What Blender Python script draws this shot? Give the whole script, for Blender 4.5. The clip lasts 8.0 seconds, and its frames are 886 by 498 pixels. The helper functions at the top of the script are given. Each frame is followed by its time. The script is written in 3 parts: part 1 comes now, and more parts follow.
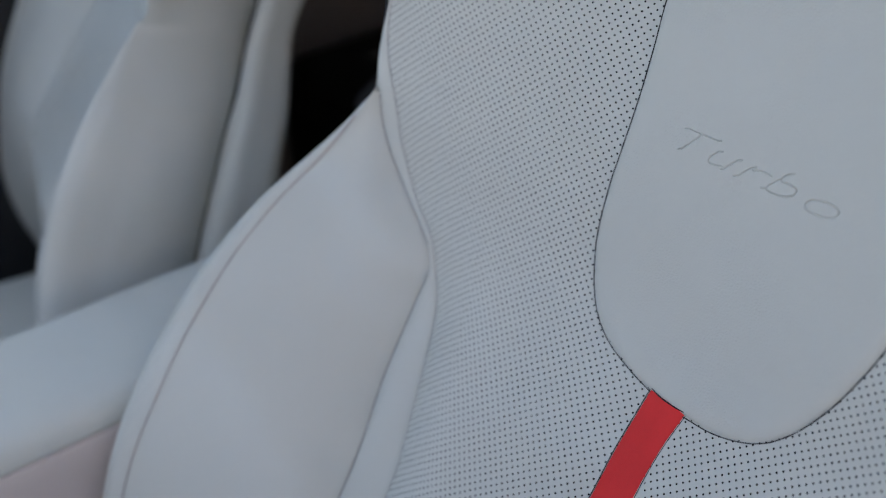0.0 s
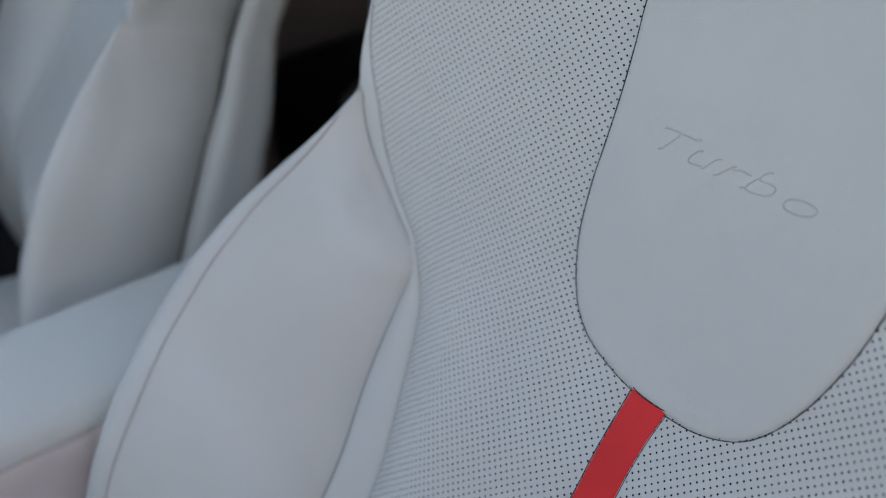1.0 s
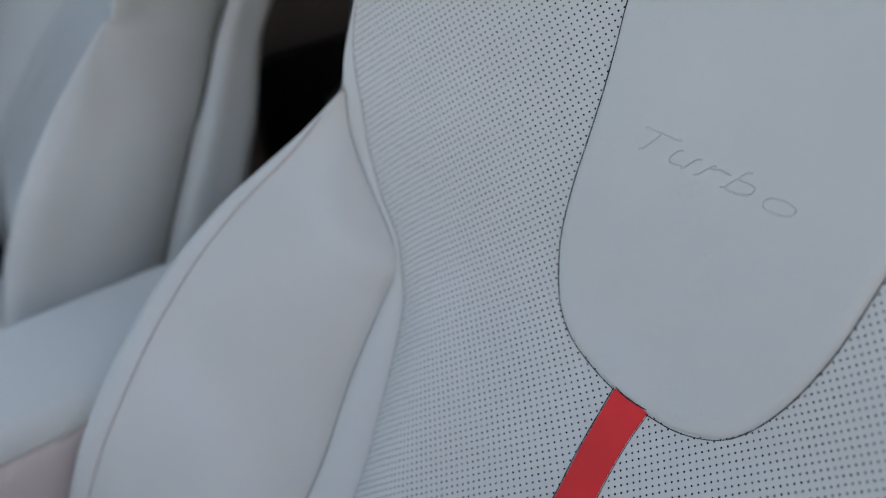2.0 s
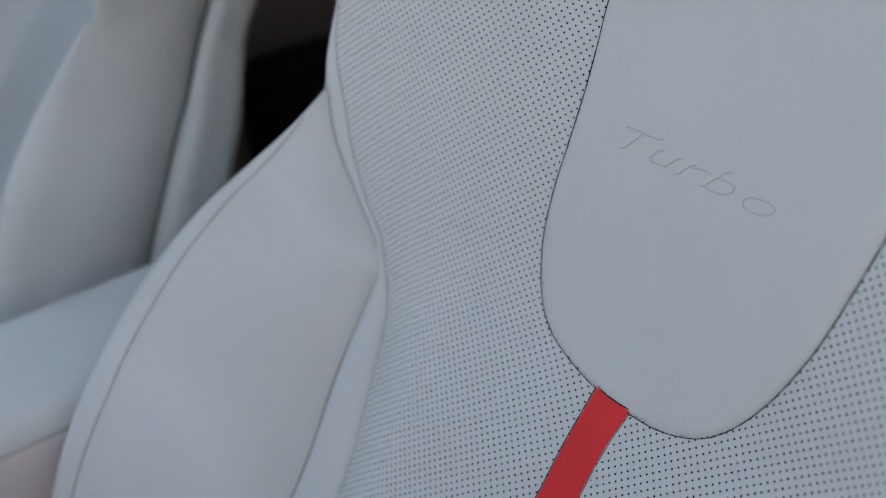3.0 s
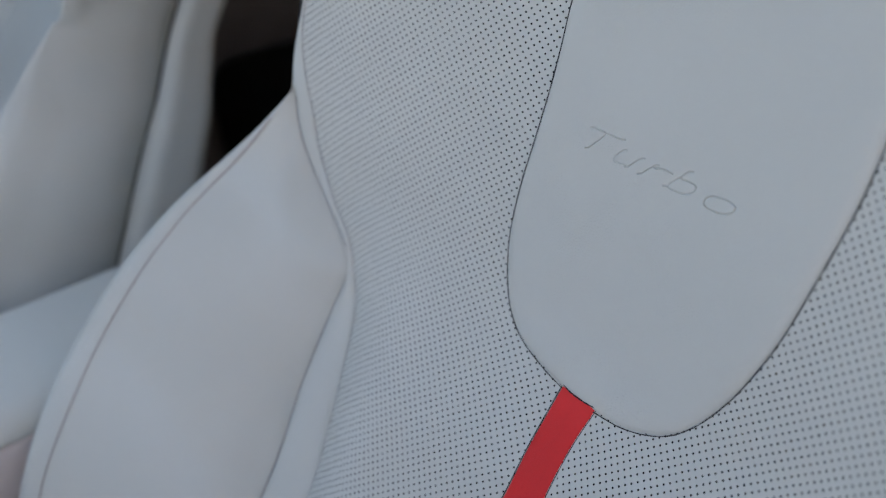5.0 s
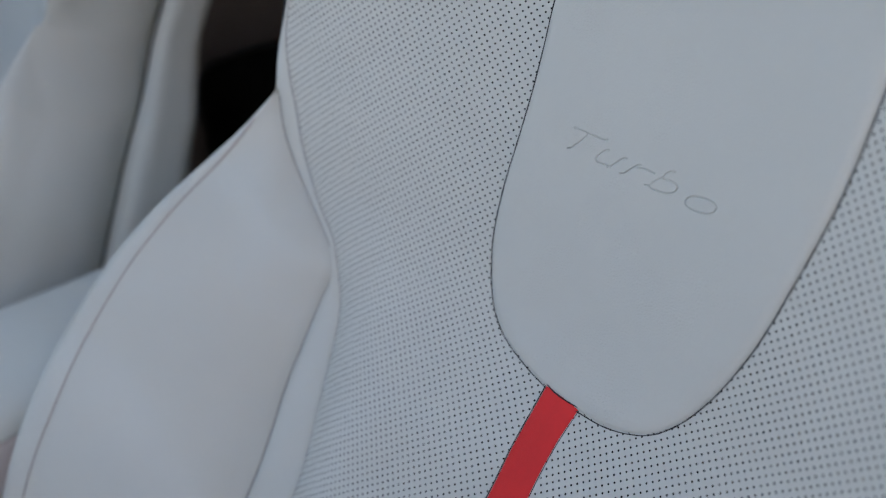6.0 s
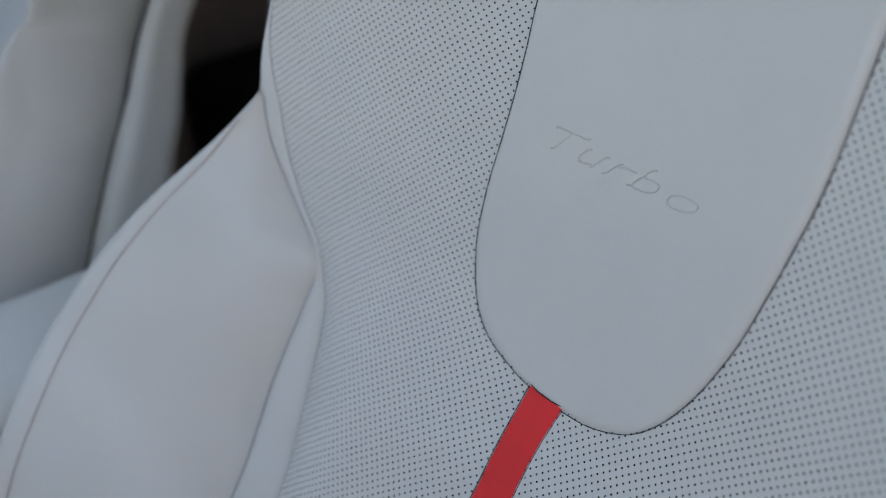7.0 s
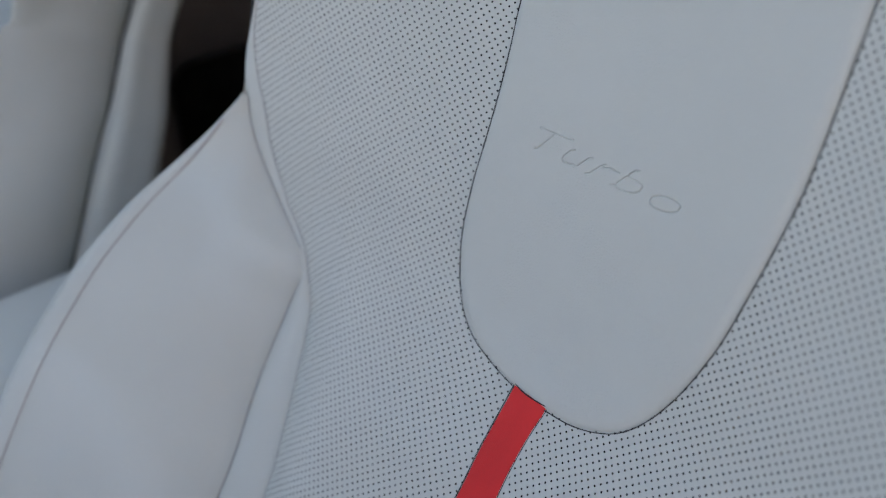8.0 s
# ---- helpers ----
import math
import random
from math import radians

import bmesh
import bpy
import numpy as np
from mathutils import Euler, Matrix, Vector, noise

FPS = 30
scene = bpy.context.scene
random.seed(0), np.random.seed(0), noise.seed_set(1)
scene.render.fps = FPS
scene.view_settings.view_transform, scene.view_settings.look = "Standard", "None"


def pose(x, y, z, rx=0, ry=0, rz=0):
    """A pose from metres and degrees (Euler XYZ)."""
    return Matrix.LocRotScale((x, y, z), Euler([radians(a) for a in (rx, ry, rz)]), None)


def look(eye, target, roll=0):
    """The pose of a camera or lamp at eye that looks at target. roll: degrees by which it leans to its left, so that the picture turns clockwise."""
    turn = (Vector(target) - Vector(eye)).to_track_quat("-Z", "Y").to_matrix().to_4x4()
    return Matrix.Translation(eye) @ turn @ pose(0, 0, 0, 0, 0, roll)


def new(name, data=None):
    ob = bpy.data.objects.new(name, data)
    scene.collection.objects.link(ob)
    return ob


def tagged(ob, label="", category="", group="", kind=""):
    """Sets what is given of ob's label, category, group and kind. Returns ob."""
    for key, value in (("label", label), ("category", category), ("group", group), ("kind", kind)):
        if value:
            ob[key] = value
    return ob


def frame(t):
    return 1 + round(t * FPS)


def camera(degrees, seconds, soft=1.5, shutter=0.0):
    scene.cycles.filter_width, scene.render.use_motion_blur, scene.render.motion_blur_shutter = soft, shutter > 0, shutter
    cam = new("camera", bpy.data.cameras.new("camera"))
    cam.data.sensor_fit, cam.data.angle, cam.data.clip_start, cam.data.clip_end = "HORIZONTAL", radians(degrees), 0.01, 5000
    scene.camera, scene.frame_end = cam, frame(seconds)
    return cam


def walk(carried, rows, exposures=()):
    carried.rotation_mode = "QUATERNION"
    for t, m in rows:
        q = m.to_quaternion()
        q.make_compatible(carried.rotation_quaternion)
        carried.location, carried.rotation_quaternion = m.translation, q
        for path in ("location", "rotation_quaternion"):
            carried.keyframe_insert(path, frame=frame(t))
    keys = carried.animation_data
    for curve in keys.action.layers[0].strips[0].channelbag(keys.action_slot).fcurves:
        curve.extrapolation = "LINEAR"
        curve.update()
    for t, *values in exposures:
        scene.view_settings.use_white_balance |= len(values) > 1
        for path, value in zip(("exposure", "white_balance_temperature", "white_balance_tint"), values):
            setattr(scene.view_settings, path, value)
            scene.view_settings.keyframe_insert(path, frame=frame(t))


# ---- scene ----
import functools

cam = camera(50.8, 8.0, soft=1.15)
cam.data.dof.use_dof = True
cam.data.dof.focus_distance = 0.480
cam.data.dof.aperture_fstop = 4.2
walk(cam, [
    (0.0, pose(0.2443, -0.2769, 1.0948, 53.660, 3.756, 56.413)),
    (1.0, pose(0.2468, -0.2743, 1.0943, 53.685, 3.455, 55.756)),
    (2.0, pose(0.2493, -0.2718, 1.0939, 53.713, 3.157, 55.107)),
    (3.0, pose(0.2518, -0.2693, 1.0934, 53.743, 2.864, 54.467)),
    (4.0, pose(0.2542, -0.2669, 1.0930, 53.777, 2.576, 53.836)),
    (5.0, pose(0.2565, -0.2645, 1.0926, 53.813, 2.294, 53.218)),
    (6.0, pose(0.2588, -0.2622, 1.0922, 53.851, 2.018, 52.612)),
    (7.0, pose(0.2611, -0.2599, 1.0918, 53.891, 1.749, 52.020)),
    (8.0, pose(0.2633, -0.2577, 1.0914, 53.932, 1.487, 51.443)),
])

# ---- world and light: a bright day; skylight through the windscreen, warm bounce from an added sunlit wall through the open door ----
world = bpy.data.worlds.new("sky")
scene.world = world
world.use_nodes = True
nt = world.node_tree
nt.nodes.clear()
sky = nt.nodes.new("ShaderNodeTexSky")
sky.sky_type = "NISHITA"
sky.sun_disc = False
SUN_FROM = Vector((-0.25, 1.00, 1.00)).normalized()     # behind and over the roof: the cabin lies in the car's own shade
sky.sun_elevation = math.asin(SUN_FROM.z)
sky.sun_rotation = math.atan2(SUN_FROM.x, SUN_FROM.y)
bg = nt.nodes.new("ShaderNodeBackground")
bg.inputs["Strength"].default_value = 0.15
wout = nt.nodes.new("ShaderNodeOutputWorld")
nt.links.new(sky.outputs[0], bg.inputs["Color"])
nt.links.new(bg.outputs[0], wout.inputs["Surface"])
sun = new("sun", bpy.data.lights.new("sun", "SUN"))
sun.data.energy = 4.0
sun.data.angle = radians(0.5)
sun.data.color = (1.0, 0.96, 0.91)
sun.matrix_world = look(SUN_FROM * 5, (0, 0, 0))
scene.view_settings.exposure = 1.15


# ---- materials ----
def material(name, color, rough=0.5, grain=0.0, grain_size=900.0, tone=0.06, tone_size=14.0, metal=0.0, spec=0.5, wrinkle=0.0):
    """A surface with broad tone variation, fine pebbled relief and, for leather, soft wrinkles."""
    m = bpy.data.materials.new(name)
    m.use_nodes = True
    n, l = m.node_tree.nodes, m.node_tree.links
    b = n["Principled BSDF"]
    b.inputs["Metallic"].default_value = metal
    b.inputs["Specular IOR Level"].default_value = spec
    co = n.new("ShaderNodeTexCoord")
    big = n.new("ShaderNodeTexNoise")
    big.inputs["Scale"].default_value = tone_size
    big.inputs["Detail"].default_value = 5
    l.new(co.outputs["Object"], big.inputs["Vector"])
    ramp = n.new("ShaderNodeMapRange")
    ramp.inputs["From Min"].default_value = 0.3
    ramp.inputs["From Max"].default_value = 0.7
    ramp.inputs["To Min"].default_value = 1 - tone
    ramp.inputs["To Max"].default_value = 1 + tone * 0.6
    l.new(big.outputs["Fac"], ramp.inputs["Value"])
    fine = n.new("ShaderNodeTexNoise")
    fine.inputs["Scale"].default_value = grain_size * 0.35
    fine.inputs["Detail"].default_value = 2
    l.new(co.outputs["Object"], fine.inputs["Vector"])
    fr = n.new("ShaderNodeMapRange")
    fr.inputs["To Min"].default_value = 1 - tone * 0.5
    fr.inputs["To Max"].default_value = 1 + tone * 0.5
    l.new(fine.outputs["Fac"], fr.inputs["Value"])
    mul = n.new("ShaderNodeMath")
    mul.operation = "MULTIPLY"
    l.new(ramp.outputs[0], mul.inputs[0])
    l.new(fr.outputs[0], mul.inputs[1])
    mix = n.new("ShaderNodeVectorMath")
    mix.operation = "SCALE"
    mix.inputs[0].default_value = color
    l.new(mul.outputs[0], mix.inputs["Scale"])
    l.new(mix.outputs[0], b.inputs["Base Color"])
    rr = n.new("ShaderNodeMapRange")
    rr.inputs["To Min"].default_value = rough - 0.07
    rr.inputs["To Max"].default_value = rough + 0.07
    l.new(fine.outputs["Fac"], rr.inputs["Value"])
    l.new(rr.outputs[0], b.inputs["Roughness"])
    if grain:
        vor = n.new("ShaderNodeTexVoronoi")
        vor.feature = "DISTANCE_TO_EDGE"
        vor.inputs["Scale"].default_value = grain_size
        l.new(co.outputs["Object"], vor.inputs["Vector"])
        patch = n.new("ShaderNodeTexNoise")
        patch.inputs["Scale"].default_value = 22
        patch.inputs["Detail"].default_value = 2
        l.new(co.outputs["Object"], patch.inputs["Vector"])
        pr = n.new("ShaderNodeMapRange")
        pr.inputs["From Min"].default_value = 0.42
        pr.inputs["From Max"].default_value = 0.62
        pr.inputs["To Min"].default_value = 0.25
        l.new(patch.outputs["Fac"], pr.inputs["Value"])
        gm = n.new("ShaderNodeMath")
        gm.operation = "MULTIPLY"
        l.new(vor.outputs["Distance"], gm.inputs[0])
        l.new(pr.outputs[0], gm.inputs[1])
        bump = n.new("ShaderNodeBump")
        bump.inputs["Strength"].default_value = grain
        bump.inputs["Distance"].default_value = 0.0006
        l.new(gm.outputs[0], bump.inputs["Height"])
        last = bump
        if wrinkle:
            wn = n.new("ShaderNodeTexNoise")
            wn.inputs["Scale"].default_value = 190
            wn.inputs["Detail"].default_value = 3
            wn.inputs["Distortion"].default_value = 0.6
            l.new(co.outputs["Object"], wn.inputs["Vector"])
            b2 = n.new("ShaderNodeBump")
            b2.inputs["Strength"].default_value = wrinkle
            b2.inputs["Distance"].default_value = 0.001
            l.new(wn.outputs["Fac"], b2.inputs["Height"])
            l.new(bump.outputs[0], b2.inputs["Normal"])
            last = b2
        l.new(last.outputs[0], b.inputs["Normal"])
    return m


def glass(name, tint):
    m = bpy.data.materials.new(name)
    m.use_nodes = True
    b = m.node_tree.nodes["Principled BSDF"]
    b.inputs["Base Color"].default_value = tint
    b.inputs["Roughness"].default_value = 0.02
    b.inputs["Transmission Weight"].default_value = 1.0
    b.inputs["IOR"].default_value = 1.45
    return m


LEATHER = material("pale_leather", (0.604, 0.618, 0.588), 0.5, 0.55, 1100, 0.02, 12, wrinkle=0.12)
GRAINED = material("grained_leather", (0.604, 0.618, 0.588), 0.5, 0.75, 560, 0.02, 12, wrinkle=0.16)
PERF = material("perforated_leather", (0.604, 0.618, 0.588), 0.55, 0.3, 1400, 0.03, 12)
RED = material("red_leather", (0.78, 0.028, 0.031), 0.5, 0.5, 1200, 0.08, 30, spec=0.3, wrinkle=0.1)
THREAD = material("dark_seam", (0.018, 0.018, 0.020), 0.8, 0, 900, 0.3, 300)
GREYSEAM = material("grey_seam", (0.34, 0.335, 0.35), 0.8, 0, 900, 0.3, 300)
STITCH = material("taupe_stitching", (0.40, 0.33, 0.325), 0.8, 0, 900, 0.3, 300)
# near-black, for the foam backing and for the walls of the punched holes
HOLE_DARK = material("hole_dark", (0.012, 0.012, 0.014), 0.9, 0, 400, 0.2, 60)
WARM_TINT = material("warm_tinted_leather", (0.62, 0.55, 0.53), 0.5, 0.5, 1100, 0.05, 12)
BLACK = material("black_leather", (0.010, 0.010, 0.011), 0.85, 0.5, 900, 0.2, 10, spec=0.15)
PLASTIC = material("black_plastic", (0.02, 0.02, 0.021), 0.55, 0.4, 800, 0.2, 14)
SPOT_GREY = material("spot_blue_grey", (0.13, 0.155, 0.19), 0.7, 0.4, 800, 0.1, 20)
TRIM = material("dark_brown_trim", (0.20, 0.18, 0.17), 0.8, 0.3, 700, 0.15, 9)
CARPET = material("black_carpet", (0.02, 0.02, 0.02), 0.95, 0.9, 500, 0.3, 20)
STEEL = material("brushed_steel", (0.4, 0.4, 0.41), 0.35, 0, 900, 0.1, 30, metal=1.0)
PAINT = material("grey_car_paint", (0.35, 0.36, 0.38), 0.25, 0, 900, 0.02, 3)
PALE_BOUNCE = material("pale_bounce_lining", (0.66, 0.66, 0.63), 0.95, 0.3, 600, 0.1, 20)
WARM_BOUNCE = material("warm_bounce_render", (0.66, 0.54, 0.46), 0.9, 0.6, 200, 0.2, 4)
ASPHALT = material("bounce_paving", (0.17, 0.15, 0.14), 0.9, 0.8, 160, 0.3, 3)
TINTED = glass("tinted_glass", (0.03, 0.032, 0.032, 1))
GLASS = glass("clear_glass", (0.90, 0.95, 0.94, 1))


# ---- mesh helpers ----
def curve(vs, us):
    """A smooth function through a few control values (cubic Hermite), straight beyond its ends."""
    order = np.argsort(vs)
    x, y = np.array(vs, float)[order], np.array(us, float)[order]
    d = np.gradient(y, x)

    def at(v):
        i = int(np.clip(np.searchsorted(x, v) - 1, 0, len(x) - 2))
        h = x[i + 1] - x[i]
        s = (v - x[i]) / h
        if s < 0:
            return y[i] + d[i] * (v - x[i])
        if s > 1:
            return y[i + 1] + d[i + 1] * (v - x[i + 1])
        return (y[i] * (1 + 2 * s) * (1 - s) ** 2 + d[i] * h * s * (1 - s) ** 2
                + y[i + 1] * s * s * (3 - 2 * s) + d[i + 1] * h * s * s * (s - 1))
    return at


def closed_spline(pts, n=12):
    """Points along a closed Catmull-Rom spline."""
    out = []
    k = len(pts)
    for i in range(k):
        a, b, c, d = (np.array(pts[(i + j) % k], float) for j in (-1, 0, 1, 2))
        for j in range(n):
            s = j / n
            out.append(0.5 * (2 * b + (c - a) * s + (2 * a - 5 * b + 4 * c - d) * s * s + (3 * b - a - 3 * c + d) * s ** 3))
    return out


def mesh_of(name, verts, faces, smooth=True):
    me = bpy.data.meshes.new(name)
    me.from_pydata([tuple(v) for v in verts], [], faces)
    if smooth:
        me.polygons.foreach_set("use_smooth", [True] * len(me.polygons))
    me.update()
    return me


def part(name, me, mat, parent, label=""):
    """Links a mesh as one object under a thing or a part."""
    ob = new(name, me)
    if not me.materials:
        me.materials.append(mat)
    if parent is not None:
        ob.parent = parent
    return tagged(ob, label)


def fix(me):
    bm = bmesh.new()
    bm.from_mesh(me)
    bmesh.ops.remove_doubles(bm, verts=bm.verts, dist=1e-5)
    bmesh.ops.recalc_face_normals(bm, faces=bm.faces)
    bm.to_mesh(me)
    bm.free()
    return me


def grid(name, rows, close=False, flip=False):
    """A smooth sheet through rows of points."""
    n = len(rows[0])
    verts = [p for r in rows for p in r]
    faces = []
    for i in range(len(rows) - 1):
        for j in range(n if close else n - 1):
            a, b = i * n + j, i * n + (j + 1) % n
            q = (a, b, b + n, a + n)
            faces.append(q[::-1] if flip else q)
    return mesh_of(name, verts, faces)


def tube(name, pts, radius, sides=6, closed=False, rough=0.0):
    """A thin round cord along points."""
    pts = [Vector(p) for p in pts]
    n = len(pts)
    verts, faces = [], []
    for i, p in enumerate(pts):
        a = pts[(i - 1) % n] if closed or i else pts[0]
        b = pts[(i + 1) % n] if closed or i < n - 1 else pts[-1]
        t = (b - a).normalized()
        s = t.cross(Vector((0.3, 0.9, 0.2))).normalized()
        q = t.cross(s)
        for k in range(sides):
            an = 2 * math.pi * k / sides
            verts.append(p + radius * (1 + rough * noise.noise(p * 400)) * (math.cos(an) * s + math.sin(an) * q))
    for i in range(n if closed else n - 1):
        for k in range(sides):
            j = (i + 1) % n
            faces.append((i * sides + k, i * sides + (k + 1) % sides, j * sides + (k + 1) % sides, j * sides + k))
    return mesh_of(name, verts, faces)


def block(name, lo, hi, r=0.01, seg=3, bulge=0.0):
    """A box with rounded edges, its faces puffed out by bulge."""
    bm = bmesh.new()
    bmesh.ops.create_cube(bm, size=1)
    lo, hi = Vector(lo), Vector(hi)
    for v in bm.verts:
        v.co = Vector([(lo[i] + hi[i]) / 2 + v.co[i] * (hi[i] - lo[i]) for i in range(3)])
    if bulge:
        bmesh.ops.subdivide_edges(bm, edges=bm.edges[:], cuts=5, use_grid_fill=True)
        c, s = (lo + hi) / 2, (hi - lo) / 2
        for v in bm.verts:
            d = [(v.co[i] - c[i]) / s[i] for i in range(3)]
            for i in range(3):
                if abs(d[i]) > 0.99:
                    o = [d[j] for j in range(3) if j != i]
                    v.co[i] += math.copysign(bulge * (1 - o[0] ** 2) * (1 - o[1] ** 2), d[i])
    sharp = [e for e in bm.edges if len(e.link_faces) == 2 and e.calc_face_angle() > 0.9]
    bmesh.ops.bevel(bm, geom=sharp, offset=r, segments=seg, profile=0.5, affect="EDGES", clamp_overlap=True)
    me = bpy.data.meshes.new(name)
    bm.to_mesh(me)
    bm.free()
    me.polygons.foreach_set("use_smooth", [True] * len(me.polygons))
    return me


# ---- the front seat ----
RECLINE = radians(22)
PIVOT = Vector((0, 0, 0.72))      # where the red strip meets the insert
BASE = Vector((0, -0.38, 0.02))   # the seat's foot, on the floor


def on_seat(u, v, w):
    """Backrest coordinates (across, up, forward) to the seat's own space."""
    return Vector((u, v * math.sin(RECLINE) - w * math.cos(RECLINE), v * math.cos(RECLINE) + w * math.sin(RECLINE))) + PIVOT - BASE


def lumbar(v):
    t = min(max(0.0, 0.05 - v), 0.25)
    return 0.5 * (t - 0.05 * (1 - math.exp(-t / 0.05))) - 2.2 * max(0.0, -0.19 - v) ** 2


def back_w(u, v):
    """Forward offset of the backrest's middle: a shallow bucket with a lumbar swell, rolling back into the seams at its sides."""
    return 0.8 * u * u + lumbar(v) - 0.020 * roll_off(v) * roll(abs(u), v) ** 3


@functools.lru_cache(maxsize=None)
def edge_at(v):
    return PERF_EDGE(v)


def roll(u, v):
    """0 on the flat of the pad, 1 at its edge."""
    return min(1.0, max(0.0, 1 - (edge_at(v) - u) / 0.070))


FADE = curve([-0.30, -0.07, -0.05, -0.035, -0.015, 0.0, 0.03, 0.09], [1.0, 1.0, 0.99, 0.92, 0.63, 0.43, 0.26, 0.0])


@functools.lru_cache(maxsize=None)
def roll_off(v):
    """How deep the pad rolls back, by height."""
    return min(1.0, max(0.0, FADE(v))) if v > -0.3 else 1.0


# edge of the perforated middle, seam beside it, crest of the side bolster and its stitched line: distance from the centre line by height
PERF_EDGE = curve([-0.40, -0.25, -0.130, -0.093, -0.049, -0.018, 0.008, 0.023, 0.047, 0.079, 0.115, 0.143, 0.20, 0.30, 0.38],
                  [0.101, 0.110, 0.1276, 0.1445, 0.1640, 0.1775, 0.1935, 0.2109, 0.2286, 0.2421, 0.2575, 0.262, 0.262, 0.245, 0.18])
SEAM = curve([-0.40, -0.25, -0.148, -0.084, -0.038, -0.008, -0.002, 0.004, 0.019, 0.043, 0.072, 0.083],
             [0.128, 0.136, 0.1547, 0.1764, 0.1855, 0.1860, 0.1896, 0.1959, 0.2138, 0.2378, 0.2530, 0.2555])
CREST_U = curve([-0.42, -0.302, -0.195, -0.117, -0.0575, -0.0181, 0.0214, 0.0563, 0.083],
                [0.330, 0.338, 0.328, 0.314, 0.3057, 0.2966, 0.2854, 0.2675, 0.2565])
NEAR_V = [-0.50, -0.3735, -0.2638, -0.1687, -0.1044, -0.0530, -0.0181, 0.0214, 0.0563, 0.083]
NEAR_CREST = curve(NEAR_V, [0.281, 0.2898, 0.2973, 0.2937, 0.2945, 0.2975, 0.2960, 0.2854, 0.2675, 0.2565])
DEEP = curve(NEAR_V, [0.172, 0.1812, 0.1850, 0.1761, 0.1558, 0.1287, 0.1060, 0.0798, 0.0655, 0.0555])
NEAR_STITCH = curve([-0.50, -0.3735, -0.2387, -0.1482, -0.0900, -0.0400, 0.007, 0.0508, 0.080],
                    [0.252, 0.260, 0.2666, 0.2644, 0.2710, 0.2790, 0.2787, 0.2645, 0.2560])
SLIM = curve([-0.50, -0.302, -0.195, -0.136, -0.098, -0.060, -0.024, 0.0137, 0.0488, 0.083],
             [0.085, 0.112, 0.119, 0.120, 0.1175, 0.112, 0.103, 0.090, 0.075, 0.0585])
LOBE = curve([-0.50, -0.494, -0.469, -0.429, -0.381, -0.325, -0.269, -0.213, -0.147, -0.093, -0.013, 0.030, 0.060, 0.083],
             [0.030, 0.044, 0.066, 0.090, 0.109, 0.119, 0.124, 0.125, 0.120, 0.112, 0.104, 0.092, 0.074, 0.0565])
STITCH_U = curve([-0.42, -0.275, -0.171, -0.101, -0.0434, 0.007, 0.0508, 0.080],
                 [0.298, 0.305, 0.294, 0.288, 0.2853, 0.2787, 0.2645, 0.2560])
OUTER_U = curve([-0.42, 0.083, 0.10, 0.141, 0.20, 0.30, 0.38, 0.44], [0.33, 0.2575, 0.2612, 0.2634, 0.2645, 0.249, 0.184, 0.11])
BOTTOM = -0.36  # lower edge of the backrest
TOP = 0.083      # where the bolster runs out under the shoulder


# where the side panel meets the back shell: on the near seat and on the far one
SIDE_NEAR = curve([-0.55, -0.4, -0.05, 0.1, 0.44], [-0.018, -0.018, -0.025, -0.033, -0.045])
SIDE_FAR = curve([-0.55, -0.3, -0.13, -0.05, 0.0, 0.035, 0.12, 0.44], [-0.012, -0.012, -0.018, -0.024, -0.030, -0.037, -0.047, -0.055])


# spacing of the holes by the distance from the side seam: they crowd where the leather rolls into it
PITCH = curve([-0.01, 0.0, 0.015, 0.03, 0.06, 0.08, 0.11, 0.14, 0.18, 0.30], [0.0036, 0.0037, 0.0041, 0.0044, 0.0048, 0.0050, 0.0052, 0.0056, 0.0058, 0.0058])
NOMINAL = 0.0052


def lay_out(x, v):
    """From even lattice counts to places on the pad. Its left half is drawn together towards the side seam, along its rows."""
    vs = np.linspace(-0.26, 0.36, 311)
    edge = np.array([edge_at(k) for k in vs])
    near = np.linspace(-0.02, 0.32, 120)
    pitch = np.array([PITCH(min(0.2, k)) for k in near])
    share = np.linspace(0, 1, 60)
    us = (edge + 0.006)[:, None] * share
    step = NOMINAL / np.interp(edge[:, None] - us, near, pitch)
    counts = np.concatenate((np.zeros((len(vs), 1)), np.cumsum((step[:, 1:] + step[:, :-1]) / 2 * np.diff(us, axis=1), axis=1)), axis=1)
    marks = np.linspace(0, 0.36, 240)
    table = np.array([np.interp(marks, c, u, right=u[-1] + 0.003) for c, u in zip(counts, us)])
    to, u = v.copy(), x * 0.96
    left = x < 0
    for _ in range(6):
        a = np.clip((to[left] - vs[0]) / (vs[1] - vs[0]), 0, len(vs) - 1.001)
        b = np.clip(-x[left] / (marks[1] - marks[0]), 0, len(marks) - 1.001)
        i, k = a.astype(int), b.astype(int)
        a, b = a - i, b - k
        u[left] = -((table[i, k] * (1 - a) + table[i + 1, k] * a) * (1 - b) + (table[i, k + 1] * (1 - a) + table[i + 1, k + 1] * a) * b)
        to[left] = 0.4 * to[left] + 0.6 * (v[left] + 0.85 * (u[left] - x[left]))
    return u, to, np.interp(to, vs, edge)


